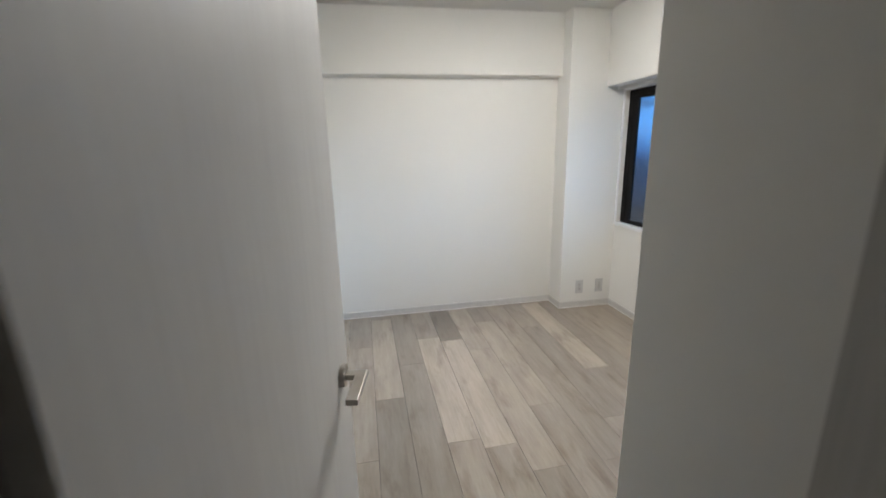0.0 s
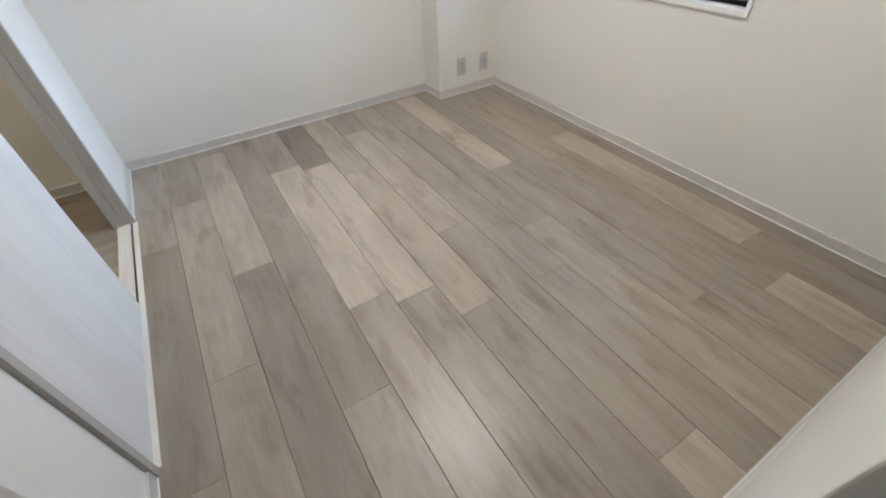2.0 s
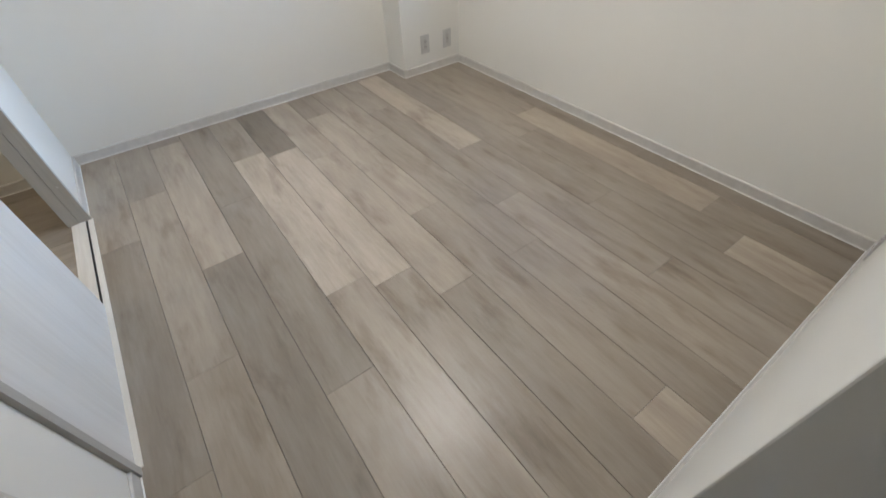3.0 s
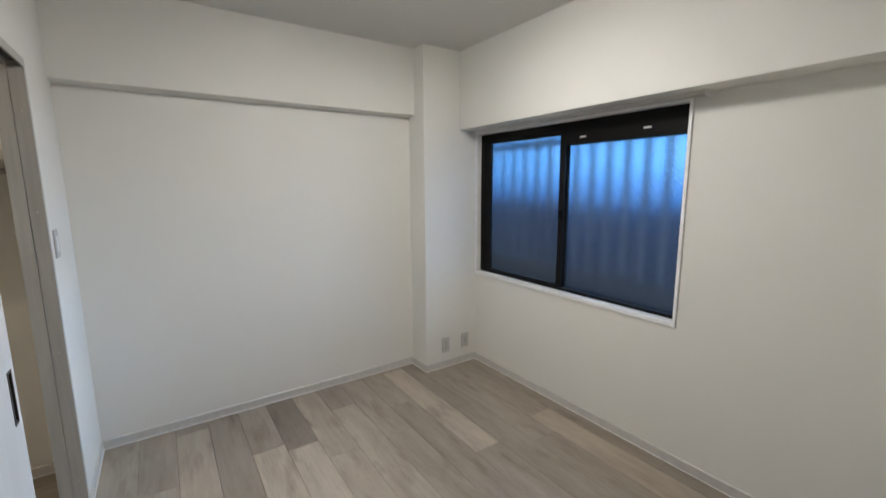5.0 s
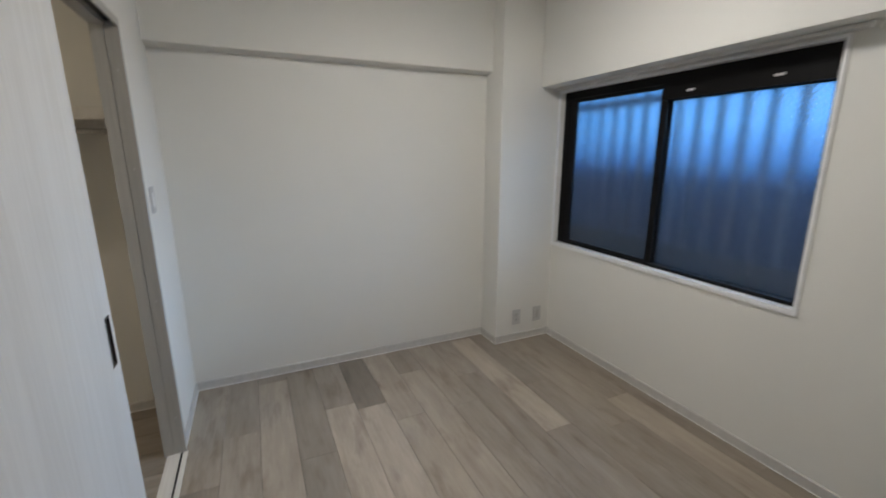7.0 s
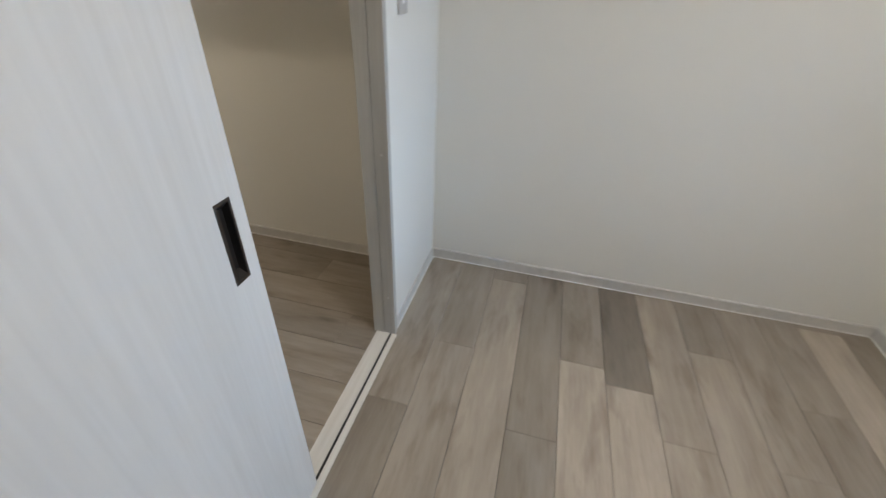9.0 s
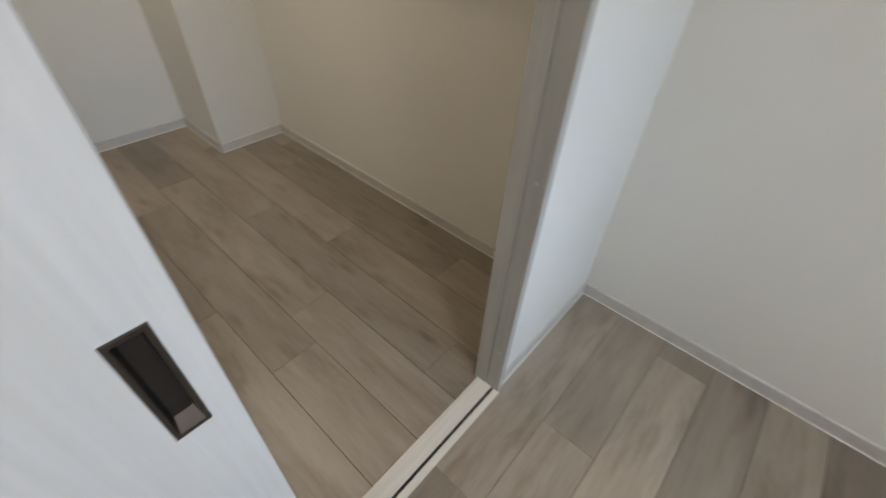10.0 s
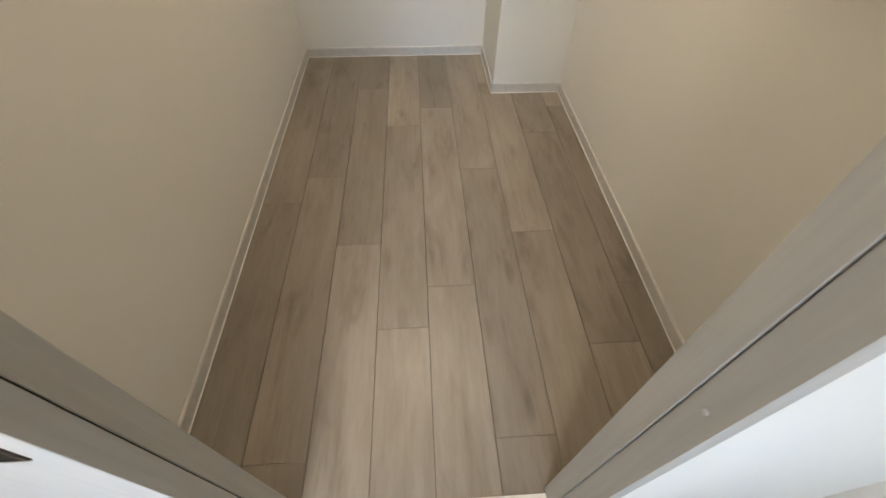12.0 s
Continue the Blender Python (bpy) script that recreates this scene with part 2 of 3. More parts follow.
# ---- large structure ----
bm = bmesh.new()
prism(bm, [(0.01, -0.02), (0.01, 2.040), (-0.075, 2.052), (-0.075, 2.62), (0.14, 2.62), (0.14, -0.02)], LX, COLX, 0)
structure(part("wall_north", bm, WALL), "white wallpapered wall stepping out above a ledge", "wall")
structure(block("wall_column", WALL, (COLX, COLY, -0.02, 2.72, 0.14, 2.62), bevel=0.004), "white wallpapered square column in the corner", "column")
WY0, WY1, WZ0, WZ1 = -1.881, -0.234, 0.79, 1.93
structure(blocks("wall_east", WALL, [(W, NEAR, -0.02, 2.72, COLY, WZ0), (W, NEAR, WZ0, 2.72, WY0, 2.62), (W, WY1, WZ0, 2.72, COLY, 2.62), (W, WY0, WZ1, 2.72, WY1, 2.62)]),
          "white wallpapered wall with a window opening", "wall")
structure(block("wall_beam", WALL, (BEAMX, NEAR, BEAMZ, W, COLY, 2.62), bevel=0.003), "white wallpapered beam along the top of the wall", "beam")
structure(block("wall_south", WALL, (PX, -3.285, -0.02, 2.72, NEAR, 2.62), bevel=0.003), "white wallpapered wall beside the doorway", "wall")
structure(blocks("wall_door", WALL, [(LX, DY, -0.02, 0.098, -3.285, 2.62), (0.098, DY, 2.06, PX + 0.03, -3.285, 2.62), (PX + 0.03, DY, -0.02, 1.3, -3.285, 2.62), (LX, -3.285, 2.2, PX, NEAR, 2.62)]),
          "white wallpapered wall round the entrance door", "wall")
structure(blocks("wall_west", WALL, [(-0.08, JF, -0.02, LX, 0.14, 2.62), (-0.08, DY, -0.02, LX, JN, 2.62), (-0.08, JN, FT, LX, JF, 2.62), (-0.08, JN, -0.02, -0.05, -1.30, FT)]),
          "white wallpapered wall with a closet opening", "wall")
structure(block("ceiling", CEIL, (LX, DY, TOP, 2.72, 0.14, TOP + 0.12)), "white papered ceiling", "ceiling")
structure(blocks("closet_wall", WALL, [(CB - 0.12, CL, -0.02, CB, CR, CT), (CB - 0.12, CR, -0.02, -0.08, CR + 0.12, CT), (CB - 0.12, CL - 0.12, -0.02, -0.08, CL, CT)]),
          "white wallpapered walls of the walk-in closet", "wall")
structure(block("closet_column", WALL, (CB, -0.481, -0.02, -2.133, CR, CT), bevel=0.003), "white wallpapered column in the closet corner", "column")
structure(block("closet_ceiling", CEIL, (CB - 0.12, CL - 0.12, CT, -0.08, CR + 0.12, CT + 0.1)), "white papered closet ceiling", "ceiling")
structure(blocks("hall_wall", WALL, [(-0.72, -5.2, -0.02, -0.6, DY, 2.5), (1.3, -5.2, -0.02, 1.42, DY, 2.5), (-0.72, -5.32, -0.02, 1.42, -5.2, 2.5), (-0.6, DY - 0.001, -0.02, 0.0, DY + 0.1, 2.5)]),
          "plain white walls of the hall", "wall")
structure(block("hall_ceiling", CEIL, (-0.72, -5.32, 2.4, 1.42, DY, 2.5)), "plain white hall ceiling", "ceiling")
floor = structure(blocks("floor", SUB, [(CB - 0.12, CL - 0.12, -0.08, -0.085, CR + 0.12, -0.0065), (-0.085, DY, -0.08, 2.72, 0.14, -0.0065), (-0.72, -5.32, -0.08, 1.42, DY, -0.0065)]), "greige wood-look plank floor", "floor")


def baseboard(name, runs, label):
    """Runs of (axis, fixed, from, to, side): a low board with a rounded top and a thin pale bead at the floor."""
    bm, bead = bmesh.new(), bmesh.new()
    t, h = 0.008, 0.056
    for axis, f, a, b, s in runs:
        pts = [(f, 0.0), (f + s * t, 0.0), (f + s * t, h - 0.004), (f + s * (t - 0.004), h), (f, h)]
        prism(bm, pts, a, b, 1 if axis == 'y' else 0)
        q = [(f + s * t, 0.0), (f + s * (t + 0.003), 0.0), (f + s * t, 0.004)]
        prism(bead, q, a, b, 1 if axis == 'y' else 0)
    ob = structure(part(name, bm, BASE), label, "baseboard")
    part("caulk_bead", bead, CAULK, ob, "thin white bead along the floor")
    return ob


baseboard("baseboard", [('x', 0.01, LX, COLX, -1), ('y', COLX, COLY, 0.01, -1), ('x', COLY, COLX - 0.008, W, -1), ('y', W, NEAR, COLY, -1), ('x', NEAR, PX, W, 1),
                        ('y', LX, JF, 0.01, 1), ('y', LX, -3.285, JN, 1)], "warm grey vinyl baseboard along the room walls")
baseboard("closet_baseboard", [('y', CB, CL, -0.481, 1), ('x', -0.481, CB, -2.133, -1), ('y', -2.133, -0.489, CR, 1), ('x', CR, -2.133, -0.08, -1), ('x', CL, CB, -0.08, 1)],
          "warm grey vinyl baseboard along the closet walls")

# ---- closet frame, sill and sliding door ----
frame_ob = blocks("closet_frame", FRAME, [
    (-0.088, JF - 0.024, 0.0, -0.0425, JF + 0.002, FT - 0.03), (-0.0395, JF - 0.022, 0.0, 0.007, JF + 0.002, FT - 0.03), (-0.0425, JF - 0.018, 0.0, -0.0395, JF + 0.002, FT - 0.03),
    (-0.088, JN - 0.002, 0.0, 0.007, JN + 0.026, FT - 0.03)])
structure(frame_ob, "pale grey wood-grain frame round the closet opening", "door frame")
part_head = blocks("head", HEAD, [(-0.088, JN - 0.002, FT - 0.03, -0.040, JF + 0.002, FT + 0.002), (0.0, JN - 0.002, FT - 0.03, 0.007, JF + 0.002, FT + 0.002), (-0.04, JN, FT - 0.008, 0.0, JF, FT + 0.002)], frame_ob)
block("head_track", SLOT, (-0.032, JN + 0.026, FT - 0.016, -0.006, JF - 0.022, FT - 0.008), frame_ob, "dark sliding track in the head")
block("middle_post", FRAME, (-0.088, -1.312, 0.004, -0.0445, -1.274, FT - 0.03), frame_ob, bevel=0.002)
block("seal_strip", SLOT, (-0.0445, -1.288, 0.006, -0.0395, -1.276, FT - 0.03), frame_ob, "dark brush seal beside the post")
for z in (0.205, 0.815, 1.417, 1.815):
    bm = bmesh.new()
    cyl(bm, (-0.016, JF - 0.0245, z), (-0.016, JF - 0.0215, z), 0.0038, seg=12)
    part("screw_cap", bm, PLATE, frame_ob, "small white screw cap")
sill = structure(blocks("closet_sill", SILLW, [(-0.076, JN + 0.026, -0.006, -0.018, JF - 0.02, 0.004), (-0.008, JN + 0.026, -0.006, 0.014, JF - 0.02, 0.004)]),
                 "whitewashed wooden closet sill with a black guide groove", "sill")
block("guide_groove", SLOT, (-0.018, JN + 0.026, -0.006, -0.008, JF - 0.02, 0.001), sill, "black guide groove")


def finger_pull(parent, y0, y1, z0, z1, face):
    """A recessed rectangular pull: a bevelled rim, four sloping walls and a back."""
    bm = bmesh.new()
    r = 0.006
    rim = [(y0, z0), (y1, z0), (y1, z1), (y0, z1)]
    inn = [(y0 + r, z0 + r), (y1 - r, z0 + r), (y1 - r, z1 - r), (y0 + r, z1 - r)]
    rings = [[bm.verts.new((face, y, z)) for y, z in rim], [bm.verts.new((face + 0.002, y + (0.0008 if y == y0 else -0.0008), z + (0.0008 if z == z0 else -0.0008))) for y, z in rim],
             [bm.verts.new((face + 0.002, y, z)) for y, z in inn], [bm.verts.new((face - 0.001, y, z)) for y, z in inn]]
    for a, b in zip(rings, rings[1:]):
        for i in range(4):
            bm.faces.new((a[i], a[(i + 1) % 4], b[(i + 1) % 4], b[i]))
    bmesh.ops.recalc_face_normals(bm, faces=bm.faces)
    pull = part("finger_pull", bm, BRONZE, parent, "dark bronze recessed finger pull")
    bm = bmesh.new()
    d = 0.013
    back = [(y0 + r + 0.004, z0 + r + 0.014), (y1 - r - 0.002, z0 + r + 0.014), (y1 - r - 0.002, z1 - r - 0.014), (y0 + r + 0.004, z1 - r - 0.014)]
    a = [bm.verts.new((face + 0.001, y, z)) for y, z in inn]
    b = [bm.verts.new((face - d, y, z)) for y, z in back]
    for i in range(4):
        bm.faces.new((a[i], b[i], b[(i + 1) % 4], a[(i + 1) % 4]))
    bm.faces.new(b)
    part("recess", bm, BRONZE_IN, pull, "dark hollow of the pull")


FX, E0 = -0.004, -1.268
HY0, HY1, HZ0, HZ1 = -1.336, -1.298, 0.834, 0.998
door_ob = new("sliding_door")
tagged(door_ob, "half-open whitewashed wood-grain sliding closet door", "sliding door")
hp = 0.005
blocks("panel", DOOR, [(FX - 0.035, JN + 0.03, 0.006, FX, HY0 + hp, FT - 0.02), (FX - 0.035, HY1 - hp, 0.006, FX, E0 - 0.0015, FT - 0.02),
                       (FX - 0.035, HY0 + hp, 0.006, FX, HY1 - hp, HZ0 + hp), (FX - 0.035, HY0 + hp, HZ1 - hp, FX, HY1 - hp, FT - 0.02), (FX - 0.035, HY0 + hp, HZ0 + hp, FX - 0.016, HY1 - hp, HZ1 - hp)], door_ob)
block("edge_band", FRAME, (FX - 0.035, E0 - 0.0015, 0.006, FX - 0.0005, E0, FT - 0.02), door_ob, "grey wood-grain edge band")
finger_pull(door_ob, HY0, HY1, HZ0, HZ1, FX)

# ---- closet shelf and hanger rail ----
shelf = new("closet_shelf")
tagged(shelf, "white closet shelf on the wall above a hanger rail", "shelf")
block("board", SILLW, (CB + 0.5, -0.46, 1.655, -0.085, CR, 1.678), shelf, bevel=0.002)
block("front_lip", SILLW, (CB + 0.5, -0.475, 1.628, -0.085, -0.46, 1.68), shelf, bevel=0.002)
block("wall_cleat", SILLW, (CB + 0.5, CR - 0.02, 1.615, -0.085, CR, 1.655), shelf)
rail = new("hanger_rail")
tagged(rail, "steel hanger rail below the closet shelf", "hanger rail")
bm = bmesh.new()
cyl(bm, (CB + 0.5, -0.34, 1.585), (-0.085, -0.34, 1.585), 0.0125, seg=20)
part("pipe", bm, PIPE, rail, smooth=True)
for x in (-2.0, -1.25, -0.5):
    bm = bmesh.new()
    box(bm, x - 0.01, -0.352, 1.585, x + 0.01, -0.328, 1.655, 0.002)
    part("bracket", bm, PIPE, rail)

# ---- window ----
win = new("window_1")
structure(win, "black aluminium sliding window with frosted panes in white trim", "window")
X0 = W - 0.012


def ring(name, mat, x0, x1, y0, y1, z0, z1, wl, wr, wb, wt, parent, label=""):
    """A rectangular frame; widths at the low-y, high-y, bottom and top sides."""
    return blocks(name, mat, [(x0, y0, z0, x1, y0 + wl, z1), (x0, y1 - wr, z0, x1, y1, z1), (x0, y0 + wl, z0, x1, y1 - wr, z0 + wb), (x0, y0 + wl, z1 - wt, x1, y1 - wr, z1)], parent, label)


ring("window_frame", TRIM, X0, 2.627, WY0 - 0.018, WY1 + 0.018, WZ0 - 0.02, 1.927, 0.016, 0.017, 0.026, 0.012, win, "white inner window casing")
IY0, IY1, IZ0, IZ1 = WY0 + 0.0005, WY1 - 0.0005, WZ0 + 0.006, 1.915
ring("outer_frame", BLACK, 2.628, 2.692, IY0, IY1, IZ0, IZ1, 0.022, 0.055, 0.02, 0.03, win, "black aluminium window frame")
block("transom_box", BLACK, (2.622, IY0 + 0.022, 1.775, 2.672, -1.06, IZ1 - 0.03), win, "black ventilator bar above the pane")
block("blind_stop", BLACK, (2.624, -1.06, 1.862, 2.672, IY1 - 0.055, IZ1 - 0.03), win)
sash_a = ring("sash", BLACK, 2.632, 2.654, -1.090, IY1 - 0.05, IZ0 + 0.012, 1.862, 0.04, 0.066, 0.022, 0.024, win, "black sliding sash nearest the room")
pane_a = block("pane", GLASS_A, (2.64, -1.051, IZ0 + 0.033, 2.645, IY1 - 0.115, 1.839), sash_a, "frosted glass pane")
sash_b = ring("sash", BLACK, 2.662, 2.684, IY0 + 0.005, -1.045, IZ0 + 0.004, 1.80, 0.012, 0.05, 0.016, 0.03, win, "black outer sash")
pane_b = block("pane", GLASS_B, (2.67, IY0 + 0.016, IZ0 + 0.019, 2.675, -1.094, 1.771), sash_b, "figured glass pane")
for p in (pane_a, pane_b):
    p.visible_shadow = False
latch = blocks("latch", BLACK, [(2.62, -1.081, 1.27, 2.632, -1.063, 1.34), (2.612, -1.077, 1.30, 2.622, -1.067, 1.345)], win, "black crescent latch")
for y, z in ((-1.232, 1.812), (-1.65, 1.822)):
    block("label_sticker", LABEL, (2.6205, y - 0.022, z - 0.005, 2.622, y + 0.022, z + 0.005), win, "small pale printed sticker")

rod = new("curtain_rail")
tagged(rod, "slim pale metal curtain rail over the window", "curtain rail")
block("rail", RAIL, (2.515, -1.978, 1.927, 2.531, -0.235, 1.943), rod, bevel=0.002)
block("rail", RAIL, (2.548, -1.978, 1.927, 2.564, -0.235, 1.943), rod, bevel=0.002)
for y in (-1.90, -1.06, -0.32):
    block("bracket", RAIL, (2.518, y - 0.012, 1.943, 2.57, y + 0.012, 1.9475), rod)
for y in (-1.98, -0.235):
    block("end_cap", PLASTIC, (2.512, y - 0.008, 1.92, 2.567, y + 0.004, 1.945), rod, "white plastic end cap", 0.002)
for y in (-0.60, -0.64, -0.88, -0.915, -0.95):
    block("runner", PLASTIC, (2.519, y - 0.012, 1.911, 2.527, y + 0.012, 1.927), rod, "white plastic curtain runner", 0.001)

# ---- outside the window ----
fence = new("balcony_screen")
tagged(fence, "dark slatted balcony screen above a solid panel", "fence")
SX = 3.06
block("lower_panel", PANEL, (SX, -2.6, 0.0, SX + 0.04, 0.5, 0.86), fence)
for i in range(22):
    block("slat", SLATM, (SX + 0.005, -2.55 + 0.14 * i, 0.86, SX + 0.035, -2.55 + 0.14 * i + 0.034, 2.02), fence)
block("top_rail", SLATM, (SX - 0.005, -2.6, 1.83, SX + 0.045, 0.5, 1.875), fence)
structure(block("balcony_floor", CONC, (2.72, -2.8, -0.1, 3.3, 0.7, 0.0)), "grey concrete balcony floor", "floor")
structure(block("backdrop", SKYM, (4.2, -5.0, -0.5, 4.25, 3.0, 5.0)), "plain blue evening sky beyond the balcony", "sky")

# ---- entrance door ----
door_1 = structure(new("door_1"), "open white wood-grain entrance door with a lever handle", "door")
HX, HYY = 0.169, -3.320
LEAF = 0.70
door_1.matrix_world = pose(HX, HYY, 0, 0, 0, math.degrees(math.atan2(0.704, 0.133)))
blocks("leaf", LEAFM, [(0.0, 0.0, 0.01, LEAF, 0.034, 2.02)], door_1)


def lever(parent, side):
    """Lever set: round rose, neck and a flat bar turned back along the door; side -1 is the face towards local -y."""
    y = 0.0 if side < 0 else 0.034
    x, z = LEAF - 0.061, 0.994
    bm = bmesh.new()
    cyl(bm, (x, y, z), (x, y + side * 0.011, z), 0.027, 0.0255, 32)
    part("handle_rose", bm, NICKEL, parent, "round satin nickel rose")
    bm = bmesh.new()
    a, b, c = y + side * 0.011, y + side * 0.033, y + side * 0.059
    prism(bm, [(x - 0.013, a), (x + 0.013, a), (x + 0.013, c), (x - 0.108, c), (x - 0.108, b), (x - 0.013, b)], z - 0.007, z + 0.007, 2)
    bmesh.ops.bevel(bm, geom=list(bm.edges), offset=0.0022, segments=2, profile=0.5, affect='EDGES')
    part("handle_lever", bm, NICKEL, parent, "flat satin nickel lever")


lever(door_1, -1)
lever(door_1, 1)
for z in (0.25, 1.75):
    bm = bmesh.new()
    cyl(bm, (-0.004, -0.004, z - 0.05), (-0.004, -0.004, z + 0.05), 0.006, seg=12)
    part("hinge", bm, NICKEL, door_1)
dframe = structure(blocks("door_frame", FRAME, [(0.098, DY - 0.012, 0.0, 0.130, -3.272, 2.06), (PX - 0.004, DY - 0.012, 0.0, PX + 0.03, -3.272, 2.06)]), "pale grey wood-grain entrance door frame", "door frame")
block("head", HEAD, (0.130, DY - 0.012, 2.03, PX - 0.004, -3.272, 2.06), dframe)

# ---- small fixtures ----


def outlet(x, y, z, turn, kind):
    """A wall plate with a raised insert; kind: two pin sockets, a round aerial jack or a rocker."""
    ob = new("wall_outlet" if kind != "switch" else "light_switch")
    ob.matrix_world = pose(x, y, z, 0, 0, turn)
    bm = bmesh.new()
    box(bm, -0.037, -0.008, -0.063, 0.037, 0.0, 0.063, 0.003)
    part("plate", bm, PLATE_GREY if kind == "switch" else PLATE, ob)
    bm = bmesh.new()
    box(bm, -0.0125, -0.009, -0.034, 0.0125, -0.0065, 0.034, 0.0008)
    ins = part("insert", bm, PLATE_GREY if kind != "switch" else PLASTIC, ob)
    if kind == "pins":
        for zz in (-0.018, 0.018):
            for xx in (-0.0055, 0.0055):
                block("slot", SLOT, (xx - 0.001, -0.0095, zz - 0.004, xx + 0.001, -0.0088, zz + 0.004), ins)
    elif kind == "jack":
        bm = bmesh.new()
        cyl(bm, (0, -0.009, 0), (0, -0.015, 0), 0.0055, seg=16)
        part("jack", bm, PIPE, ins)
    return ob


for x, kind, label in ((2.275, "pins", "white double power outlet low on the column"), (2.474, "jack", "white aerial outlet low on the column")):
    tagged(outlet(x, COLY, 0.197, 0, kind), label, "outlet", "outlets on the column")
tagged(outlet(2.33, NEAR, 0.2, 180, "pins"), "white power outlet low on the wall", "outlet")
tagged(outlet(LX, -0.425, 1.265, 90, "switch"), "white rocker light switch beside the closet", "switch")

lamp = new("ceiling_light")
lamp.location = (LAMP[0], LAMP[1], TOP)
tagged(lamp, "round lit white ceiling light", "ceiling light")
bm = bmesh.new()
revolve(bm, [(0.20, 0.0), (0.20, -0.025), (0.19, -0.03)], (0, 0, 0), 40)
part("base", bm, PLASTIC, lamp)
bm = bmesh.new()
revolve(bm, [(0.19, -0.0305), (0.208, -0.038), (0.209, -0.052), (0.188, -0.065), (0.13, -0.071), (0.05, -0.073)], (0, 0, 0), 40)
part("diffuser", bm, LAMPM, lamp, "glowing white diffuser", True)

clamp = new("closet_light")
clamp.location = (-1.55, -0.95, CT)
tagged(clamp, "small round warm closet ceiling light", "ceiling light")
bm = bmesh.new()
revolve(bm, [(0.065, 0.0), (0.065, -0.008), (0.058, -0.01)], (0, 0, 0), 32)
part("rim", bm, PLASTIC, clamp)
bm = bmesh.new()
revolve(bm, [(0.056, -0.0105), (0.05, -0.016), (0.02, -0.02)], (0, 0, 0), 32)
part("diffuser", bm, CLOSETM, clamp, "glowing warm diffuser", True)

det = new("smoke_detector")
det.location = (1.203, -0.653, TOP)
tagged(det, "small round white smoke detector on the ceiling", "smoke detector")
bm = bmesh.new()
revolve(bm, [(0.053, 0.0), (0.053, -0.006), (0.051, -0.008), (0.044, -0.008)], (0, 0, 0), 32)
part("base", bm, PLASTIC, det)
bm = bmesh.new()
revolve(bm, [(0.047, -0.0081), (0.047, -0.0135)], (0, 0, 0), 32)
part("vent_gap", bm, SLOT, det, "dark gap between base and cover")
bm = bmesh.new()
revolve(bm, [(0.045, -0.0136), (0.045, -0.018), (0.040, -0.0225), (0.012, -0.024)], (0, 0, 0), 32)
part("cover", bm, PLATE, det)
bm = bmesh.new()
revolve(bm, [(0.009, -0.0241), (0.008, -0.026)], (0, 0, 0), 16)
part("sensor", bm, PLATE_GREY, det)

# ---- floor planks ----
PITCH, LEN = 0.1775, 1.219
shared = {}


def plank(parent, along, c0, c1, a, b, tone):
    """One plank between c0 and c1 across and a and b along; alike sizes share a mesh."""
    w, n = c1 - c0 - 0.0014, b - a - 0.0006
    key = (round(w, 4), round(n, 4))
    if key not in shared:
        bm = bmesh.new()
        rings = []
        for z, i in ((-0.006, 0.0), (-0.0011, 0.0), (0.0, 0.0011)):
            x, y = n / 2 - 0.4 * i, w / 2 - i
            rings.append([bm.verts.new(p) for p in ((-x, -y, z), (x, -y, z), (x, y, z), (-x, y, z))])
        for p, q in zip(rings, rings[1:]):
            for i in range(4):
                bm.faces.new((p[i], p[(i + 1) % 4], q[(i + 1) % 4], q[i]))
        bm.faces.new(rings[2])
        me = bpy.data.meshes.new("plank")
        bm.to_mesh(me)
        bm.free()
        me.materials.append(PLANK)
        shared[key] = me
    ob = new("plank", shared[key])
    mid = (c0 + c1) / 2, (a + b) / 2
    ob.matrix_world = pose(mid[0], mid[1], 0, 0, 0, 90) if along == 'y' else pose(mid[1], mid[0], 0)
    ob.parent = parent
    ob.color = (*tone, 1)


def tone_of(v, warm):
    return (v * (1 + 0.03 * warm), v, v * (1 - 0.05 * warm))


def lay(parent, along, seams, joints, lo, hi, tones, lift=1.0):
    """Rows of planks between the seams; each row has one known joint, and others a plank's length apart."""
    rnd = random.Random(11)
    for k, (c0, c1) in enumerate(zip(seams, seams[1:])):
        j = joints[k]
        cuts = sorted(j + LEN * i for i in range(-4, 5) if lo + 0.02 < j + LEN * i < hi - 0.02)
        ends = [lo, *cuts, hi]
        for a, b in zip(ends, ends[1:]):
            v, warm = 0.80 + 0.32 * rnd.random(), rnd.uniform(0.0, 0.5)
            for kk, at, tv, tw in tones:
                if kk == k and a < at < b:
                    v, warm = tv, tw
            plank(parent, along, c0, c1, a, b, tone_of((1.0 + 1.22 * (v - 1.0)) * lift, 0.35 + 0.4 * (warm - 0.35)))


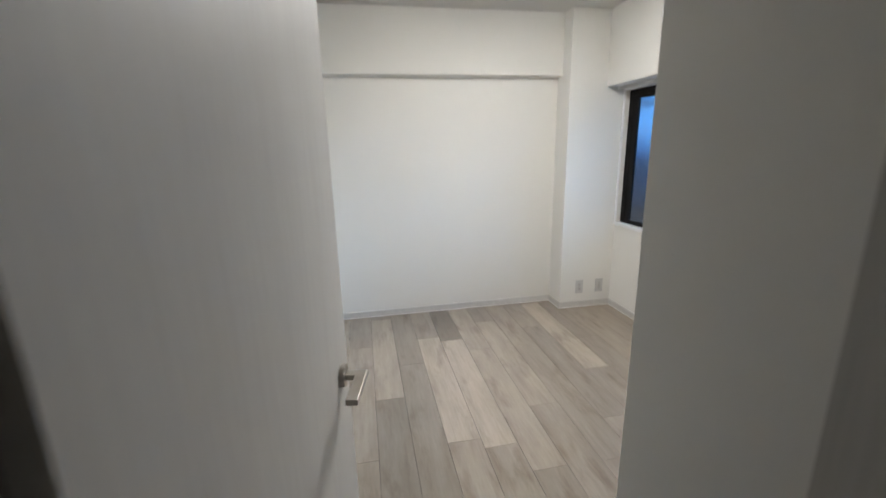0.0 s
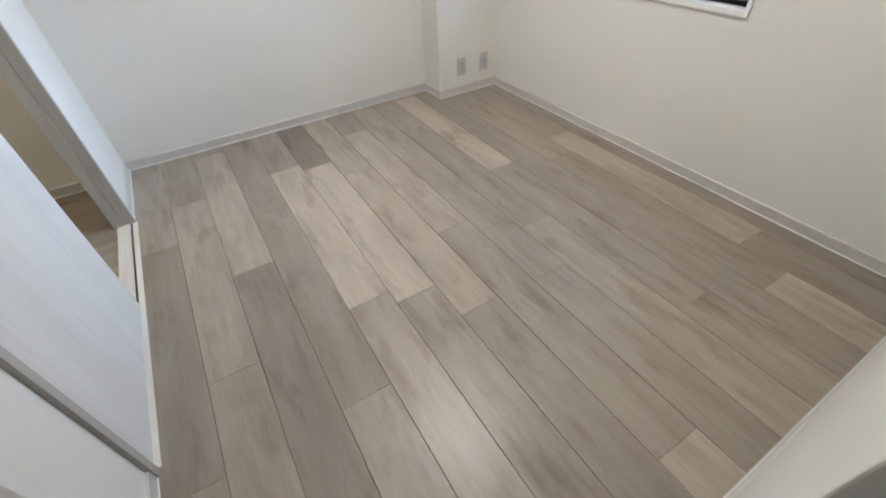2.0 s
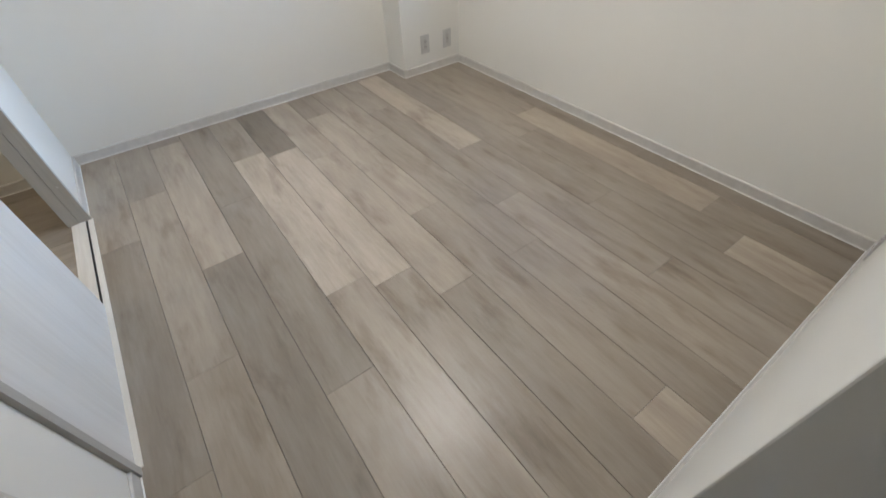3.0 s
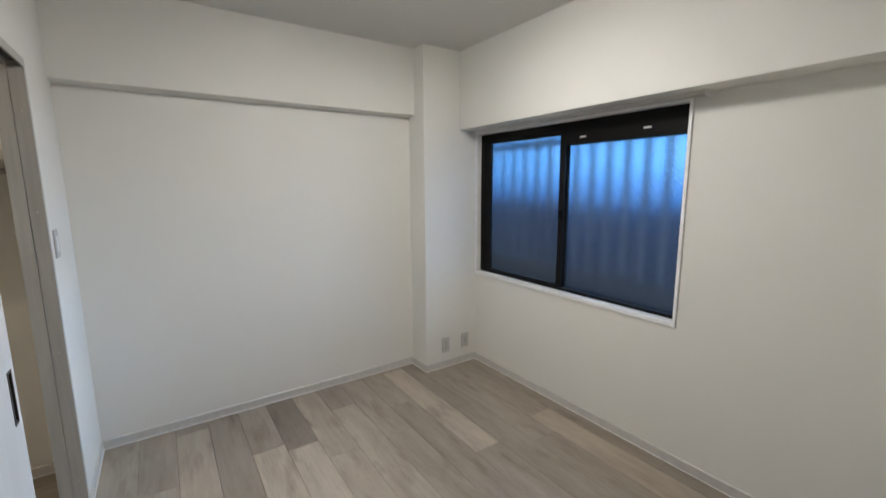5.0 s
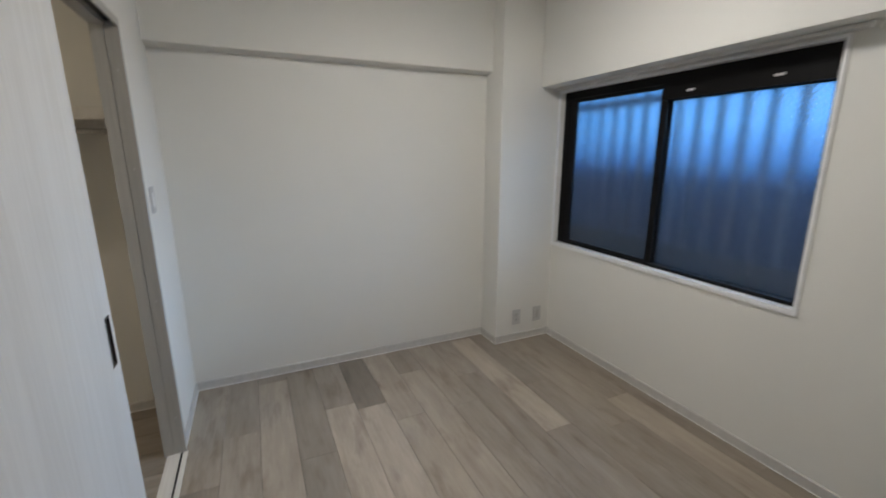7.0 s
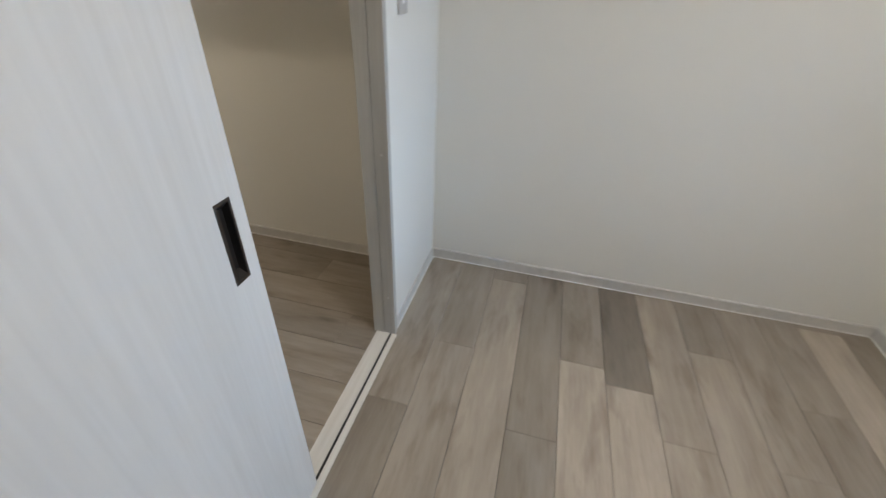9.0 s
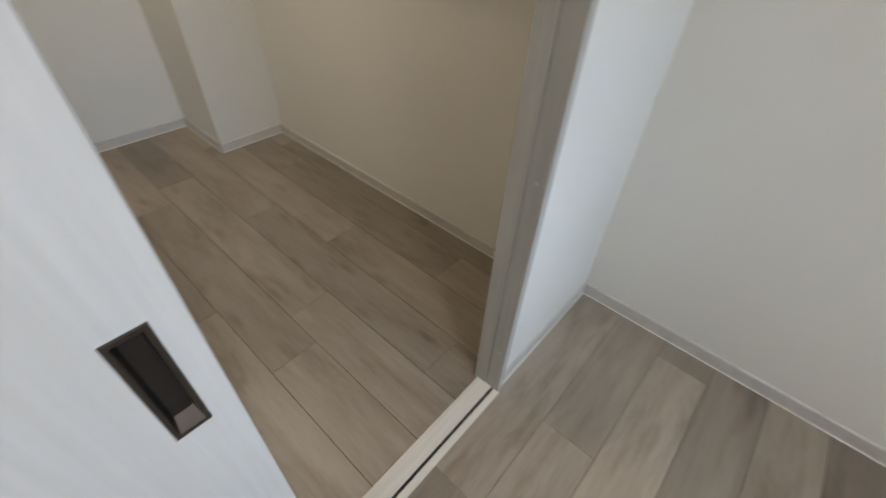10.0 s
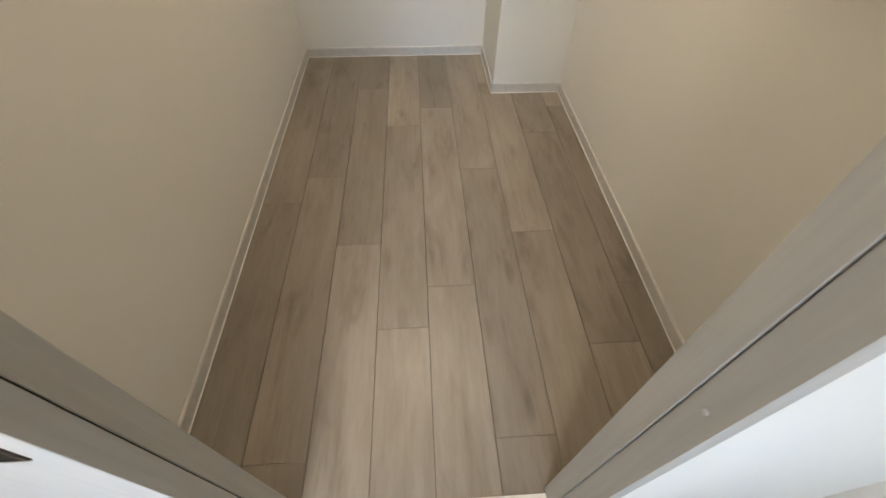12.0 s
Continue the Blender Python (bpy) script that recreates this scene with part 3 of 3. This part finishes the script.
room_seams = [-0.003] + [0.174 + PITCH * k for k in range(14)] + [W]
room_joints = [-0.928, -1.81, -1.308, -2.143, -1.765, -1.84, -2.034, -1.56, -2.045, -1.751, -1.25, -0.81, -2.584, -2.378, -1.91]
room_tones = [(0, -0.3, 1.0, 0.3), (0, -1.5, 0.86, 0.0), (0, -2.5, 0.95, 0.3), (1, -0.3, 0.95, 0.2), (1, -1.2, 1.02, 0.2), (1, -2.4, 0.98, 0.6), (2, -0.6, 1.08, 0.3), (2, -1.9, 0.82, -0.3),
              (3, -0.4, 0.86, 0.1), (3, -1.5, 0.88, -0.3), (3, -2.5, 1.0, 0.3), (4, -0.2, 0.92, 0.4), (4, -1.0, 1.28, 0.0), (4, -2.2, 1.06, 0.3), (5, -0.3, 0.70, 0.9), (5, -1.0, 1.26, 0.1),
              (5, -2.2, 0.98, 0.3), (6, -0.4, 1.1, 0.2), (6, -1.4, 1.12, 0.2), (6, -2.4, 0.9, 0.2), (7, -0.2, 0.9, 0.3), (7, -1.0, 1.1, 0.2), (7, -2.2, 0.98, 0.2), (7, -2.85, 1.16, 0.5),
              (8, -0.4, 1.0, 0.3), (8, -1.4, 0.93, 0.4), (8, -2.5, 0.95, 0.3), (9, -0.3, 0.94, 0.4), (9, -1.2, 0.88, 0.5), (9, -2.3, 1.05, 0.4), (10, -0.6, 1.15, 1.0), (10, -1.8, 0.93, 0.4),
              (10, -2.7, 0.96, 0.4), (11, -0.4, 0.84, 0.6), (11, -1.4, 0.88, 0.6), (11, -2.4, 0.88, 0.6), (12, -0.6, 0.92, 0.8), (12, -2.0, 0.86, 0.6), (12, -2.8, 1.14, 0.6),
              (13, -0.6, 0.9, 0.8), (13, -1.8, 1.1, 1.2), (13, -2.7, 0.85, 0.7), (14, -1.0, 0.85, 0.7), (14, -2.5, 0.82, 0.7)]
lay(floor, 'y', room_seams, room_joints, DY - 0.0, 0.01, room_tones, 0.91)
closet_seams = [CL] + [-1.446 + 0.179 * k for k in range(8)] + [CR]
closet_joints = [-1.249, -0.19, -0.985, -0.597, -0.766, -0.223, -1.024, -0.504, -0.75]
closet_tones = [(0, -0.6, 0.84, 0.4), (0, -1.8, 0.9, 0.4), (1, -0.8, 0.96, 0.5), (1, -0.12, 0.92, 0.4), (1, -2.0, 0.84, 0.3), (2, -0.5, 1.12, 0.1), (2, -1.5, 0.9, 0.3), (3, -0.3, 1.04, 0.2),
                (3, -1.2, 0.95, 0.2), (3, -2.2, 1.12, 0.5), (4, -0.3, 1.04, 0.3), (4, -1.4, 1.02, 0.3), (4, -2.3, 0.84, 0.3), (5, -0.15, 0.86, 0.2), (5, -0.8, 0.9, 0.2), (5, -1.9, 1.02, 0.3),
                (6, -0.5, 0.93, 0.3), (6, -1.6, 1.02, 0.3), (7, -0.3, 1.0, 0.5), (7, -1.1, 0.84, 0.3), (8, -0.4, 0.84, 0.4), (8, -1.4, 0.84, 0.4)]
# Room planks again; the closet's dimmer light is put into a lower lift.
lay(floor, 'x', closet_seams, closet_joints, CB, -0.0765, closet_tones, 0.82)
hall_seams = [-0.6 + 0.19 * k for k in range(11)]
lay(floor, 'y', hall_seams, [-4.1 - 0.17 * (k % 5) for k in range(10)], -5.2, DY, [])
